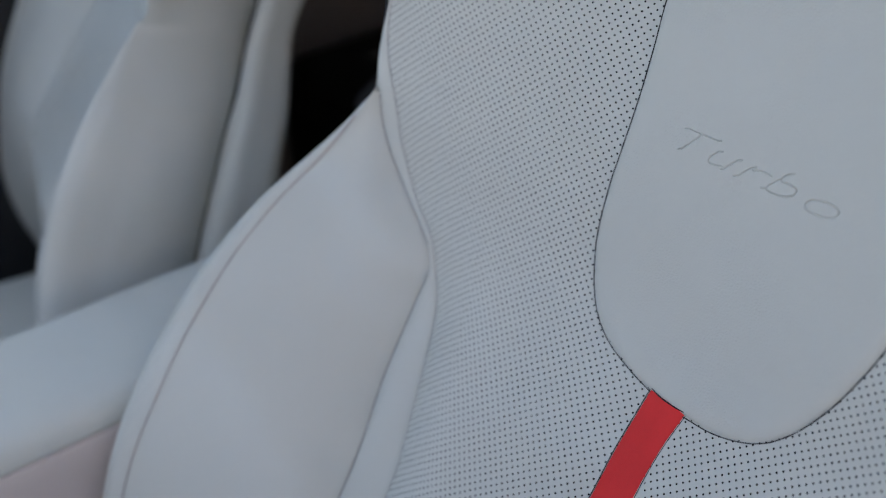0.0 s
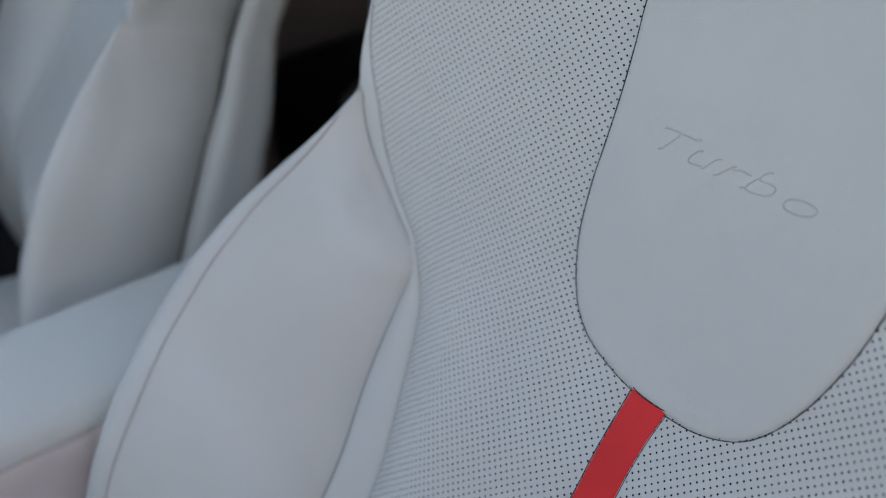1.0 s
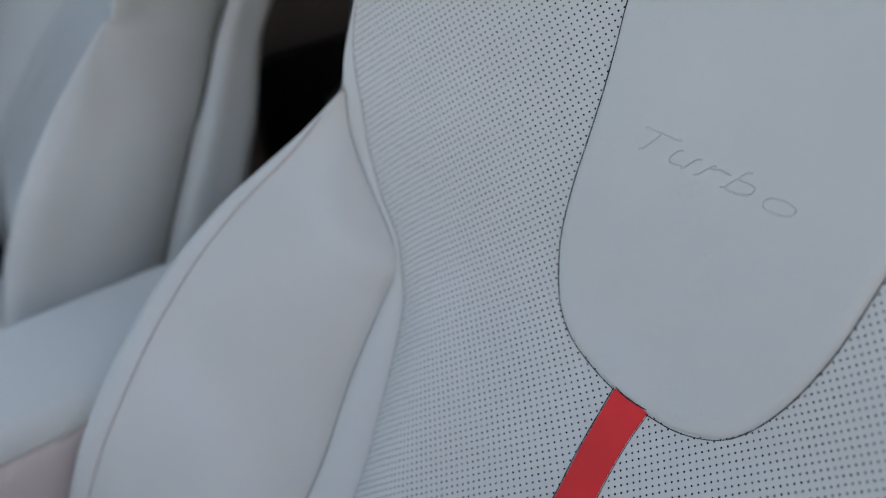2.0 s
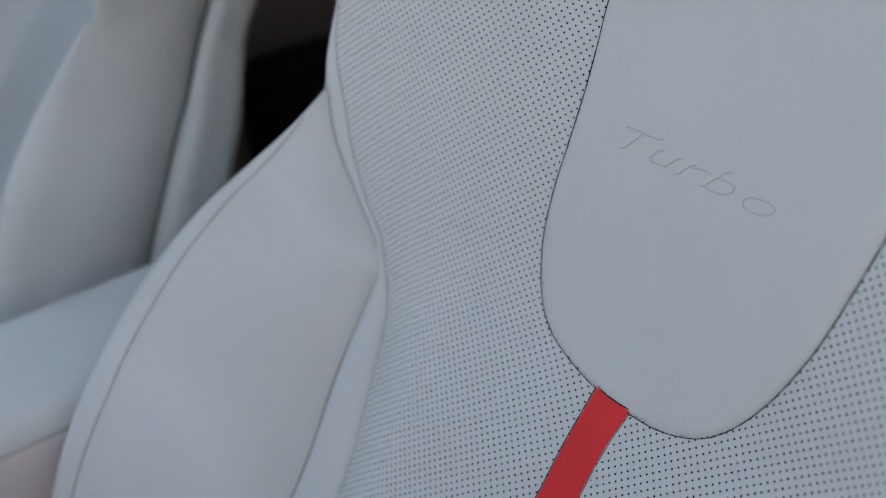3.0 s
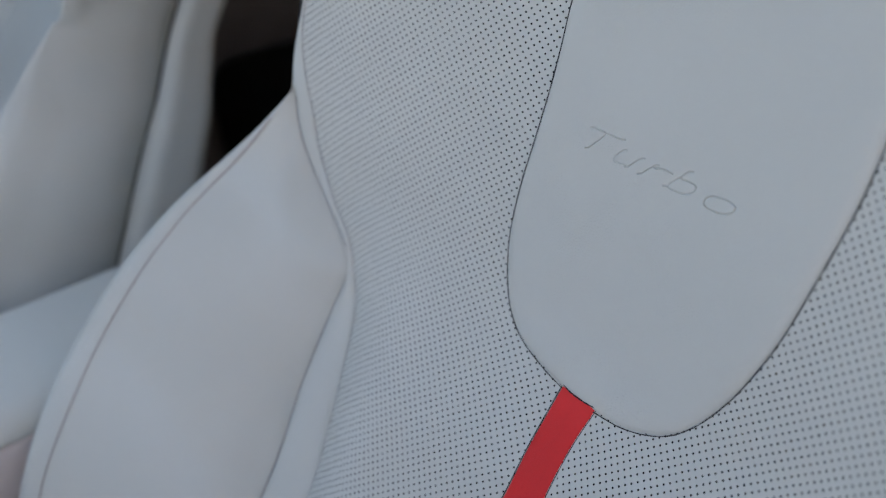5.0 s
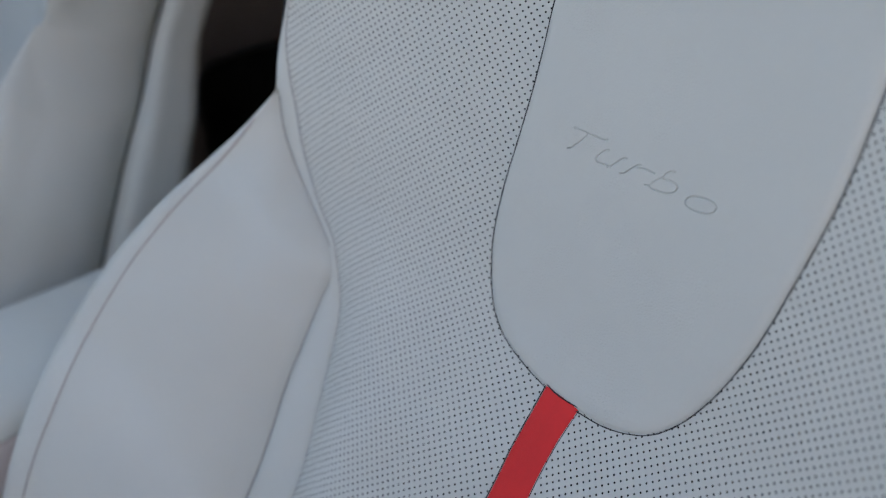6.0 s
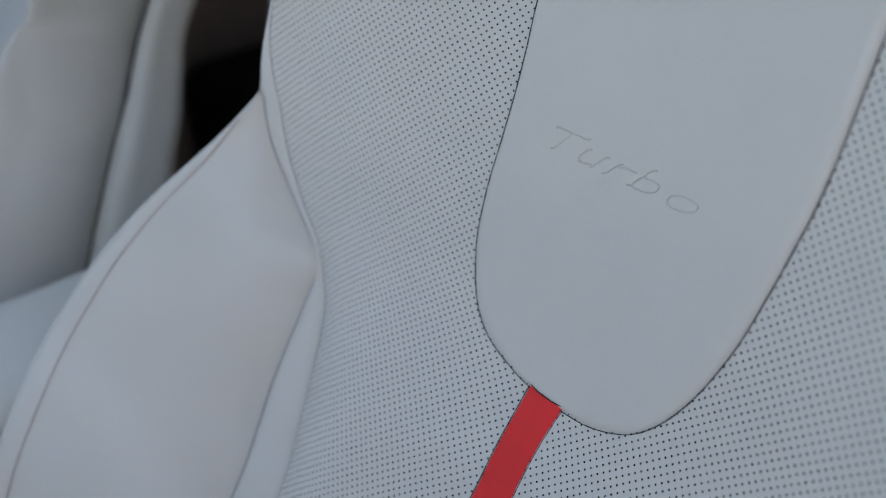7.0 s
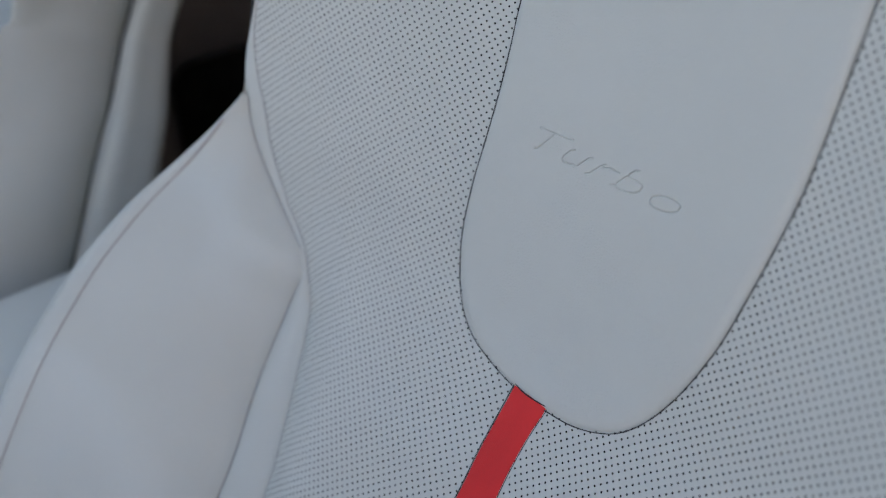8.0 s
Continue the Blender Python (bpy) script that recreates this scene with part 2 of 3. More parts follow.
def perforated_sheet(name):
    """Leather with real punched holes in a staggered pattern."""
    sa, sb, rad, depth = NOMINAL, 0.0053, 0.00061, 0.0018
    nodes, faces, corner = [], [], {}
    ring = [(rad * math.cos(k * math.pi / 4), rad * math.sin(k * math.pi / 4)) for k in range(8)]

    def put(x, v, drop=0.0):
        nodes.append((x, v, drop))
        return len(nodes) - 1

    def at(i, j):
        if (i, j) not in corner:
            corner[i, j] = put(i * sa / 2, j * sb / 2)
        return corner[i, j]

    cells = [(i, j) for j in range(int(-0.235 / sb * 2), int(0.315 / sb * 2)) for i in range(-int(0.33 / sa * 2), int(0.28 / sa * 2)) if (i + j) % 2 == 0]
    u, v, edge = lay_out(np.array([i * sa / 2 for i, _ in cells]), np.array([j * sb / 2 for _, j in cells]))
    for (i, j), inside in zip(cells, (np.abs(u) < edge + 0.001) & (v > -0.215) & (v < 0.315)):
        if not inside:
            continue
        x, y = i * sa / 2, j * sb / 2
        c = (at(i + 1, j), at(i, j + 1), at(i - 1, j), at(i, j - 1))
        top = [put(x + p, y + q) for p, q in ring]
        rim = [put(x + p, y + q, 0.00005) for p, q in ring]
        low = [put(x + p, y + q, depth) for p, q in ring]
        for k in range(4):
            d, a, b, e = c[k], top[2 * k], top[2 * k + 1], top[(2 * k + 2) % 8]
            f = c[(k + 1) % 4]
            faces += [(d, b, a), (d, f, b), (f, e, b)]
        for k in range(8):
            m = (k + 1) % 8
            faces.append((rim[k], rim[m], low[m], low[k]))
    x, y, drop = (np.array(c) for c in zip(*nodes))
    u, v, edge = lay_out(x, y)
    heights = np.linspace(-0.26, 0.36, 621)
    swell = np.interp(v, heights, [lumbar(h) for h in heights])
    fade = np.interp(v, heights, [roll_off(h) for h in heights])
    w = 0.8 * u * u + swell - 0.020 * fade * np.clip(1 - (edge - np.abs(u)) / 0.070, 0, 1) ** 3 - drop
    verts = [on_seat(*p) for p in zip(u.tolist(), v.tolist(), w.tolist())]
    # the side of a hole faces its axis; the sheet faces the sitter
    me = mesh_of(name, verts, [f[::-1] if len(f) == 3 else f for f in faces])
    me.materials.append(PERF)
    me.materials.append(HOLE_DARK)
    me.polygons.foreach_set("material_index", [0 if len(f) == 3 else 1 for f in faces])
    return me


INSERT = [(0.004, 0.0052), (0.020, 0.0068), (0.033, 0.0088), (0.0435, 0.0120), (0.053, 0.0165), (0.060, 0.0212), (0.0665, 0.0278), (0.0745, 0.040),
          (0.083, 0.059), (0.0893, 0.080), (0.0930, 0.098), (0.0962, 0.126), (0.0985, 0.153), (0.0992, 0.172), (0.0984, 0.193), (0.0970, 0.215),
          (0.0952, 0.240), (0.090, 0.290), (0.070, 0.335), (0.006, 0.352), (-0.060, 0.335), (-0.083, 0.290), (-0.088, 0.240), (-0.0872, 0.198),
          (-0.0850, 0.173), (-0.0834, 0.148), (-0.0828, 0.118), (-0.0826, 0.095), (-0.0802, 0.069), (-0.0762, 0.052), (-0.0698, 0.037), (-0.0600, 0.0242),
          (-0.0450, 0.0142), (-0.0250, 0.0085), (-0.008, 0.0060)]
MIDDLE = np.array((0.006, 0.16))


def insert_h(s):
    return 0.0050 * (1 - 0.4 * s ** 4)


def insert_face(u, v, line):
    """Height of the insert's face above the backrest; u and v may be arrays."""
    d = np.array(line) - MIDDLE
    ang, rad = np.arctan2(d[:, 1], d[:, 0]), np.hypot(d[:, 0], d[:, 1])
    order = np.argsort(ang)
    x, y = u - MIDDLE[0], v - MIDDLE[1]
    return insert_h(np.hypot(x, y) / np.interp(np.arctan2(y, x), ang[order], rad[order], period=2 * math.pi))


WORD = (-0.060, 0.062, 0.122, 0.150)      # the field that carries the pressed word: across from, to, up from, to


def thinned(ink):
    """The middle lines of a black and white picture's strokes."""
    img = np.pad(ink, 1).astype(int)
    moved = True
    while moved:
        moved = False
        for turn in (0, 1):
            n = [np.roll(img, d, (0, 1)) for d in ((1, 0), (1, -1), (0, -1), (-1, -1), (-1, 0), (-1, 1), (0, 1), (1, 1))]
            count = sum(n)
            steps = sum((n[k] == 0) & (n[(k + 1) % 8] == 1) for k in range(8))
            if turn == 0:
                open_side = (n[0] * n[2] * n[4] == 0) & (n[2] * n[4] * n[6] == 0)
            else:
                open_side = (n[0] * n[2] * n[6] == 0) & (n[0] * n[4] * n[6] == 0)
            gone = (img == 1) & (count >= 2) & (count <= 6) & (steps == 1) & open_side
            if gone.any():
                img[gone] = 0
                moved = True
    return img[1:-1, 1:-1]


def make_word(line, parent):
    """The word pressed into the leather: a fine height field, sunk where the letters are."""
    cu = bpy.data.curves.new("lettering", "FONT")
    cu.body = "Turbo"
    cu.shear = 0.39
    cu.resolution_u = 8
    tmp = new("lettering", cu)
    bpy.context.view_layer.update()
    me = bpy.data.meshes.new_from_object(tmp.evaluated_get(bpy.context.evaluated_depsgraph_get()))
    bpy.data.objects.remove(tmp)
    me.calc_loop_triangles()
    co = np.array([v.co[:2] for v in me.vertices])
    co = (co - co.min(0)) / (co.max(0) - co.min(0))
    co = co * (0.0995, 0.0134) + (-0.0488, 0.1298)
    co[:, 1] += 0.0030 * (co[:, 0] + 0.048) / 0.098
    co[:, 0] += np.interp((co[:, 0] + 0.0478) / 0.0975, (0, 0.2, 0.37, 0.55, 0.65, 0.85, 1), (0.0012, -0.0006, -0.0012, -0.0014, -0.0018, -0.0010, -0.0004))
    step = 0.0002
    us, vs = np.arange(WORD[0], WORD[1] + step / 2, step), np.arange(WORD[2], WORD[3] + step / 2, step)
    us[-1], vs[-1] = WORD[1], WORD[3]
    gu, gv = np.meshgrid(us, vs)
    ink = np.zeros_like(gu)
    for t in me.loop_triangles:
        p, q, r = (co[i] for i in t.vertices)
        area = (q[0] - p[0]) * (r[1] - p[1]) - (q[1] - p[1]) * (r[0] - p[0])
        if abs(area) < 1e-14:
            continue
        a = ((q[0] - gu) * (r[1] - gv) - (q[1] - gv) * (r[0] - gu)) / area
        b = ((r[0] - gu) * (p[1] - gv) - (r[1] - gv) * (p[0] - gu)) / area
        ink[(a >= 0) & (b >= 0) & (a + b <= 1)] = 1
    line_i, line_j = np.nonzero(thinned(ink > 0.5))
    gap = np.full_like(gu, 1.0)
    for i, j in zip(line_i, line_j):
        a0, a1, b0, b1 = max(0, i - 6), i + 7, max(0, j - 6), j + 7
        gap[a0:a1, b0:b1] = np.minimum(gap[a0:a1, b0:b1], np.hypot(gu[a0:a1, b0:b1] - gu[i, j], gv[a0:a1, b0:b1] - gv[i, j]))
    face = insert_face(gu, gv, line) - 0.0009 * np.clip(1.35 - gap / 0.00036, 0, 1)
    rows = [[on_seat(gu[i, j], gv[i, j], back_w(gu[i, j], gv[i, j]) + face[i, j]) for j in range(len(us))] for i in range(len(vs))]
    part("lettering", grid("lettering", rows), GRAINED, parent, "word pressed into the leather")


def make_insert(parent, striped):
    line = closed_spline(INSERT, 8)
    prof = [(s, insert_h(s)) for s in np.linspace(0.01, 0.935, 40)]
    prof += [(0.948, 0.0032), (0.960, 0.0028), (0.971, 0.0023), (0.981, 0.0016), (0.989, 0.0008), (0.9945, -0.0001), (0.9965, -0.0010), (0.995, -0.0024)]
    flat = [[Vector((*(MIDDLE + (p - MIDDLE) * s), h)) for p in line] for s, h in prof]
    me = grid("insert", flat, close=True)
    bm = bmesh.new()
    bm.from_mesh(me)
    bm.verts.ensure_lookup_table()
    bm.faces.new([bm.verts[i] for i in range(len(line))])
    if striped:
        for axis, at in ((0, WORD[0]), (0, WORD[1]), (1, WORD[2]), (1, WORD[3])):
            no = Vector((1, 0, 0)) if axis == 0 else Vector((0, 1, 0))
            bmesh.ops.bisect_plane(bm, geom=bm.verts[:] + bm.edges[:] + bm.faces[:], plane_co=no * at, plane_no=no, dist=1e-7)
        gone = []
        for f in bm.faces:
            c = f.calc_center_median()
            if WORD[0] < c.x < WORD[1] and WORD[2] < c.y < WORD[3]:
                gone.append(f)
        bmesh.ops.delete(bm, geom=gone, context="FACES")
    bmesh.ops.recalc_face_normals(bm, faces=bm.faces)
    for v in bm.verts:
        v.co = on_seat(v.co.x, v.co.y, back_w(v.co.x, v.co.y) + v.co.z)
    bm.to_mesh(me)
    bm.free()
    me.polygons.foreach_set("use_smooth", [True] * len(me.polygons))
    ob = part("insert", me, GRAINED, parent, "smooth pale grey leather shield")
    part("seam", tube("seam", [on_seat(*p, back_w(*p) + 0.0001) for p in line], 0.00033, closed=True, rough=0.5), THREAD, ob, "dark stitched seam round the shield")
    if striped:
        make_word(line, ob)
    return ob


STRIP_U = curve([-0.40, -0.20, -0.053, -0.030, -0.012, 0.012], [0.030, 0.022, 0.0100, 0.0064, 0.0052, 0.0055])
STRIP_HALF = curve([-0.40, -0.060, -0.030, -0.012, 0.012], [0.0118, 0.0119, 0.0118, 0.0118, 0.0128])


def make_strip(parent):
    rows, edges = [], ([], [])
    for v in np.linspace(0.011, BOTTOM, 110):
        c, h = STRIP_U(v), STRIP_HALF(v)
        rows.append([on_seat(c + h * k, v, back_w(c + h * k, v) + lift) for k, lift in
                     ((-1, -0.0010), (-0.985, -0.0002), (-0.95, 0.0003), (-0.85, 0.0008), (-0.6, 0.0013), (-0.3, 0.0016), (0, 0.0017), (0.3, 0.0016), (0.6, 0.0013), (0.85, 0.0008), (0.95, 0.0003), (0.985, -0.0002), (1, -0.0010))])
        for pts, k in zip(edges, (-1, 1)):
            pts.append(on_seat(c + k * (h + 0.0002), v, back_w(c + h * k, v) + 0.0001))
    ob = part("red_strip", grid("red_strip", rows), RED, parent, "red leather strip down the middle of the backrest")
    # edge seams; the thicker left cord also draws the shadow line beside the strip
    for pts, thick in zip(edges, (0.00032, 0.00020)):
        part("seam", tube("seam", pts[1:], thick, rough=0.5), THREAD, ob)
    rim = [MIDDLE + (p - MIDDLE) * 0.982 for p in closed_spline(INSERT, 24) if abs(p[0] - 0.0055) < 0.0121 and p[1] < 0.05]
    rim.sort(key=lambda p: p[0])
    part("seam", tube("seam", [on_seat(*p, back_w(*p) + 0.0021 - 0.0012 * ((p[0] - 0.0055) / 0.0125) ** 4) for p in rim], 0.00034, rough=0.5), THREAD, ob, "dark seam at the upper end of the strip")
    pts = [on_seat(STRIP_U(v) + STRIP_HALF(v) + 0.0008, v, back_w(STRIP_U(v), v) - 0.0002) for v in np.linspace(0.0100, BOTTOM, 110)]
    part("folded_edge", tube("folded_edge", pts, 0.0006, 8), PERF, ob, "folded pale leather edge beside the strip")


PUFF = curve([-0.55, -0.30, -0.15, -0.05, 0.03, 0.083], [0.016, 0.016, 0.014, 0.010, 0.006, 0.003])


def soft_line(vs, line, reach=0.030):
    """A line of points by height, smoothed over a few centimetres, its ends kept."""
    line = np.array(line)
    out = []
    for v in vs:
        g = min(reach, 0.35 * (vs.max() - v) + 1e-4)
        weight = np.exp(-0.5 * ((vs - v) / g) ** 2)
        out.append(weight @ line / weight.sum())
    return out


def make_side(s, parent, crest_u, crest_w, stitch_u, shell_depth, side_w, bottom):
    """One side of the backrest: gusset, edge band, bolster, side panel and their seams. s: -1 or 1."""
    # band along the upper edge of the perforated middle
    rows = []
    for v in np.linspace(-0.005, 0.40, 72):
        p, o = PERF_EDGE(v), (SEAM(v) if v < TOP else OUTER_U(v))
        o = max(o, p + 0.0008)
        row = [(p - 0.0003, -0.0015)]
        row += [(p + (o - p) * k, 0.0009 * math.sin(math.pi * (0.15 + 0.8 * k))) for k in (0.05, 0.2, 0.4, 0.6, 0.8, 1.0)]
        row += [(o + 0.001, -0.004), (o + 0.0005, -0.012)]
        rows.append([on_seat(s * u, v, back_w(u, v) + h) for u, h in row])
    part("edge_band", fix(grid("edge_band", rows)), LEATHER, parent, "narrow pale leather edge band")
    # gusset beside the lower part of the perforated middle
    rows = []
    for v in np.linspace(0.001, bottom, 70):
        p, o = PERF_EDGE(v) - 0.0002, SEAM(v)
        rows.append([on_seat(s * (p + (o - p) * k), v, back_w(p + (o - p) * k, v) + h) for k, h in
                     ((0, -0.002), (0.03, 0.0002), (0.1, 0.0012), (0.3, 0.0022), (0.5, 0.0026), (0.7, 0.0024), (0.9, 0.0012), (0.97, 0.0005), (1.0, -0.0008))])
    part("gusset", fix(grid("gusset", rows)), LEATHER, parent, "tapering pale leather gusset")
    # bolster: its padding keeps to a smoothed line while its edge follows the seam
    vs = np.linspace(TOP - 0.0005, bottom, 130)
    soft = soft_line(vs, [(SEAM(v), back_w(SEAM(v), v)) for v in vs])
    rows = []
    for v, (fu, fw) in zip(vs, soft):
        iu, iw = SEAM(v), back_w(SEAM(v), v)
        cu, cw = crest_u(v), crest_w(v)
        su = min(stitch_u(v), cu - 0.001)
        big = max(0.0, min(1.0, (cu - iu) / 0.08))
        sw = cw - 0.003 * big
        row = [(iu, iw - 0.001), (iu + 0.0006, iw + 0.0004 * big)]
        for k in (0.03, 0.06, 0.1, 0.15, 0.21, 0.28, 0.36, 0.45, 0.54, 0.63, 0.72, 0.80, 0.87, 0.93, 0.975):
            b = (math.sin(math.pi * k ** 0.8)) * PUFF(v) * big
            e = min(1.0, k / 0.6)
            e = e * e * (3 - 2 * e)
            au, aw = iu + (fu - iu) * e, iw + (fw - iw) * e
            row.append((au + (su - au) * k - 0.6 * b, aw + (sw - aw) * k + 0.8 * b))
        row.append((su, sw + 0.0004))
        row.append((su + (cu - su) * 0.15, sw + (cw - sw) * 0.35 + 0.0016 * big))
        row.append((su + (cu - su) * 0.35, sw + (cw - sw) * 0.75 + 0.003 * big))
        row.append((su + (cu - su) * 0.6, sw + (cw - sw) * 0.92 + 0.0032 * big))
        row.append((su + (cu - su) * 0.8, cw + 0.002 * big))
        row.append((cu, cw - 0.004 * big))
        row.append((cu + 0.0035 * big, cw - 0.010 * big))
        row.append((cu + 0.0052 * big, cw - 0.017 * big))
        row.append((cu + 0.0062 * big, cw - 0.026 * big))
        row.append((cu + 0.0068 * big, cw - 0.036 * big))
        row.append((cu + 0.0072 * big, cw - 0.046 * big))
        rows.append([on_seat(s * u, v, w) for u, w in row])
    ob = part("bolster", fix(grid("bolster", rows)), LEATHER, parent, "padded pale leather side bolster")
    pts = []
    for v in np.linspace(0.063, bottom, 90):
        iu, iw, cu, cw = SEAM(v), back_w(SEAM(v), v), crest_u(v), crest_w(v)
        su = min(stitch_u(v), cu - 0.001)
        big = max(0.0, min(1.0, (cu - iu) / 0.08))
        pts.append(on_seat(s * su, v, cw - 0.003 * big + 0.0008))
    part("stitching", tube("stitching", pts, 0.00038), STITCH, ob, "taupe stitched line along the crest")
    pts = [on_seat(s * SEAM(v), v, back_w(SEAM(v), v) + 0.0002) for v in np.linspace(0.081, bottom, 110)]
    part("seam", tube("seam", pts, 0.0004), GREYSEAM, ob, "grey recessed seam")
    pts = [on_seat(s * PERF_EDGE(v), v, back_w(PERF_EDGE(v), v) + 0.0002) for v in np.linspace(0.30, bottom, 120)]
    part("seam", tube("seam", pts, 0.00030), GREYSEAM, parent, "fine seam along the perforated leather")
    # side panel and back shell
    rows, shell = [], []
    for v in np.linspace(bottom, 0.41, 150):
        if v < TOP:
            big = max(0.0, min(1.0, (crest_u(v) - SEAM(v)) / 0.08))
            u, w = crest_u(v) + 0.0069 * big, crest_w(v) - 0.043 * big
        else:
            u, w = OUTER_U(v) + 0.0005, back_w(OUTER_U(v), v) - 0.010 * min(1.0, (v - TOP) / 0.05)
        q = side_w(v)

        def fold(k):
            """The overhang of the shoulder starts higher towards the back."""
            if v < TOP:
                return 0.0
            e = min(1.0, max(0.0, (v - TOP - 0.002 - 0.067 * max(0.0, k)) / 0.045))
            d = min(1.0, max(0.0, k / 0.3))
            return (crest_u(TOP) - u) * (1 - e * e * (3 - 2 * e)) * d * d * (3 - 2 * d)
        rows.append([on_seat(s * (u + x + fold(k)), v, w + (q - w) * k) for k, x in ((-0.02, -0.0004), (0.03, 0.0003), (0.08, 0.0008), (0.14, 0.0014), (0.2, 0.0018), (0.28, 0.0021), (0.36, 0.0022), (0.45, 0.002), (0.55, 0.0012), (0.65, 0.0), (0.75, -0.0022), (0.84, -0.0055), (0.92, -0.010), (0.97, -0.0150), (1.0, -0.021))])
        d = float(np.interp(v, [-0.3, -0.13, 0.0, 0.1], shell_depth))
        prof = ((-0.021, 0.001), (-0.012, -0.01), (-0.004, -0.05), (0.0015, -0.12), (0.003, -0.21), (0.0032, -0.30), (0.0022, -0.42), (0.0008, -0.55), (0.0, -0.75), (-0.002, -0.88), (-0.008, -0.98), (-0.02, -1.04), (-u * 0.5, -1.1), (-u, -1.12))
        shell.append([on_seat(s * (u + x + (fold(1.0) if y > -0.99 else 0.0)), v, q + (y if y > 0 else y * d)) for x, y in prof])
    base = back_w(OUTER_U(TOP), TOP)
    pts = [on_seat(s * (crest_u(TOP) + 0.0012), TOP + 0.004 + 0.067 * k, base + (side_w(TOP) - base) * k) for k in np.linspace(0.10, 0.85, 24)]
    part("seam", tube("seam", pts, 0.0012), GREYSEAM, parent, "seam under the shoulder")
    part("side_panel", fix(grid("side_panel", rows)), LEATHER, parent, "pale leather side panel")
    part("back_shell", fix(grid("back_shell", shell)), LEATHER, parent, "pale leather back shell with a piped edge")
    pts = []
    for v in np.linspace(bottom, 0.40, 60):
        u = crest_u(v) if v < TOP else crest_u(TOP) + (OUTER_U(v) - crest_u(TOP)) * min(1.0, max(0.0, (v - TOP - 0.069) / 0.045))
        pts.append(on_seat(s * (u - 0.010), v, side_w(v)))
    part("seam", tube("seam", pts, 0.0016), THREAD, parent, "dark seam between side panel and back shell")


def make_seat(crest_u, crests, stitch_u, shell_depth, drop, striped, sides, side_w, bottom):
    seat = new("front_seat")
    seat.location = BASE
    tagged(seat, "pale grey leather sports seat with perforated middle and red strip", "car seat", "front seats")
    part("perforated_panel", perforated_sheet("perforated_panel"), PERF, seat, "pale leather with rows of punched holes")
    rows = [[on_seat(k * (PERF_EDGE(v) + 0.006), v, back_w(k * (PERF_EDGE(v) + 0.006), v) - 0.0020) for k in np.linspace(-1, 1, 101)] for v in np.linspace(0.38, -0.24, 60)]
    part("foam_backing", grid("foam_backing", rows), HOLE_DARK, seat, "dark foam behind the punched holes")
    rows = [[on_seat(k * (PERF_EDGE(v) + 0.002), v, back_w(k * (PERF_EDGE(v) + 0.002), v) - 0.0005) for k in np.linspace(-1, 1, 41)] for v in np.linspace(-0.205, bottom, 24)]
    part("lower_panel", grid("lower_panel", rows), PERF, seat)
    rows = [[on_seat(k * (PERF_EDGE(v) + 0.002), v, back_w(k * (PERF_EDGE(v) + 0.002), v) - 0.0005 + 0.02 * (1 - k * k) * math.sin(math.pi * min(1, max(0, (v - 0.308) / 0.14))))
             for k in np.linspace(-1, 1, 31)] for v in np.linspace(0.308, 0.41, 20)]
    part("head_panel", grid("head_panel", rows), PERF, seat)
    make_insert(seat, striped)
    if striped:
        make_strip(seat)
    for s in (-1, 1):
        make_side(s, seat, crest_u, crests[s], stitch_u, shell_depth, side_w, bottom)
    # underside of the backrest
    rows = []
    for k in np.linspace(-1, 1, 31):
        u, iu = k * crest_u(bottom), SEAM(bottom)
        t = max(0.0, (abs(u) - iu) / (crest_u(bottom) - iu))
        w = back_w(min(abs(u), iu), bottom) * (1 - t) + crests[1 if u > 0 else -1](bottom) * t
        q = side_w(bottom) - shell_depth[0]
        rows.append([on_seat(u, bottom - d, w + (q - w) * e) for e, d in ((0.0, -0.002), (0.03, 0.004), (0.15, 0.008), (0.5, 0.010), (0.85, 0.008), (1.0, -0.002))])
    part("underside", grid("underside", rows), PLASTIC, seat, "black underside of the backrest")
    # cushion
    o = -BASE
    for s in (-1, 1):
        part("recliner_cover", block("recliner_cover", o + Vector((s * 0.255 - 0.014, -0.20, 0.16)), o + Vector((s * 0.255 + 0.014, -0.06, 0.46)), 0.013), PLASTIC, seat, "black recliner cover")
    part("cushion", block("cushion", o + Vector((-0.17, -0.66, 0.24)), o + Vector((0.17, -0.13, 0.330)), 0.03, 4, 0.015), PERF, seat, "pale leather seat cushion")
    for s in (-1, 1):
        lo, hi = sorted((s * 0.172, s * 0.275))
        part("cushion_bolster", block("cushion_bolster", o + Vector((lo, -0.64, 0.15)), o + Vector((hi, -0.12, sides[s])), 0.04, 5, 0.01), LEATHER, seat)
    part("seat_base", block("seat_base", o + Vector((-0.23, -0.60, 0.08)), o + Vector((0.23, -0.10, 0.245)), 0.02), PLASTIC, seat)
    for s in (-1, 1):
        part("rail", block("rail", o + Vector((s * 0.18 - 0.02, -0.66, 0.02 + drop)), o + Vector((s * 0.18 + 0.02, 0.02, 0.085)), 0.005), STEEL, seat)
    return seat


# ---- cabin ----
def slab(name, lo, hi, mat, label, category, r=0.01, kind="structure", bulge=0.0):
    ob = part(name, block(name, lo, hi, r, 3, bulge), mat, None)
    return tagged(ob, label, category, "", kind)


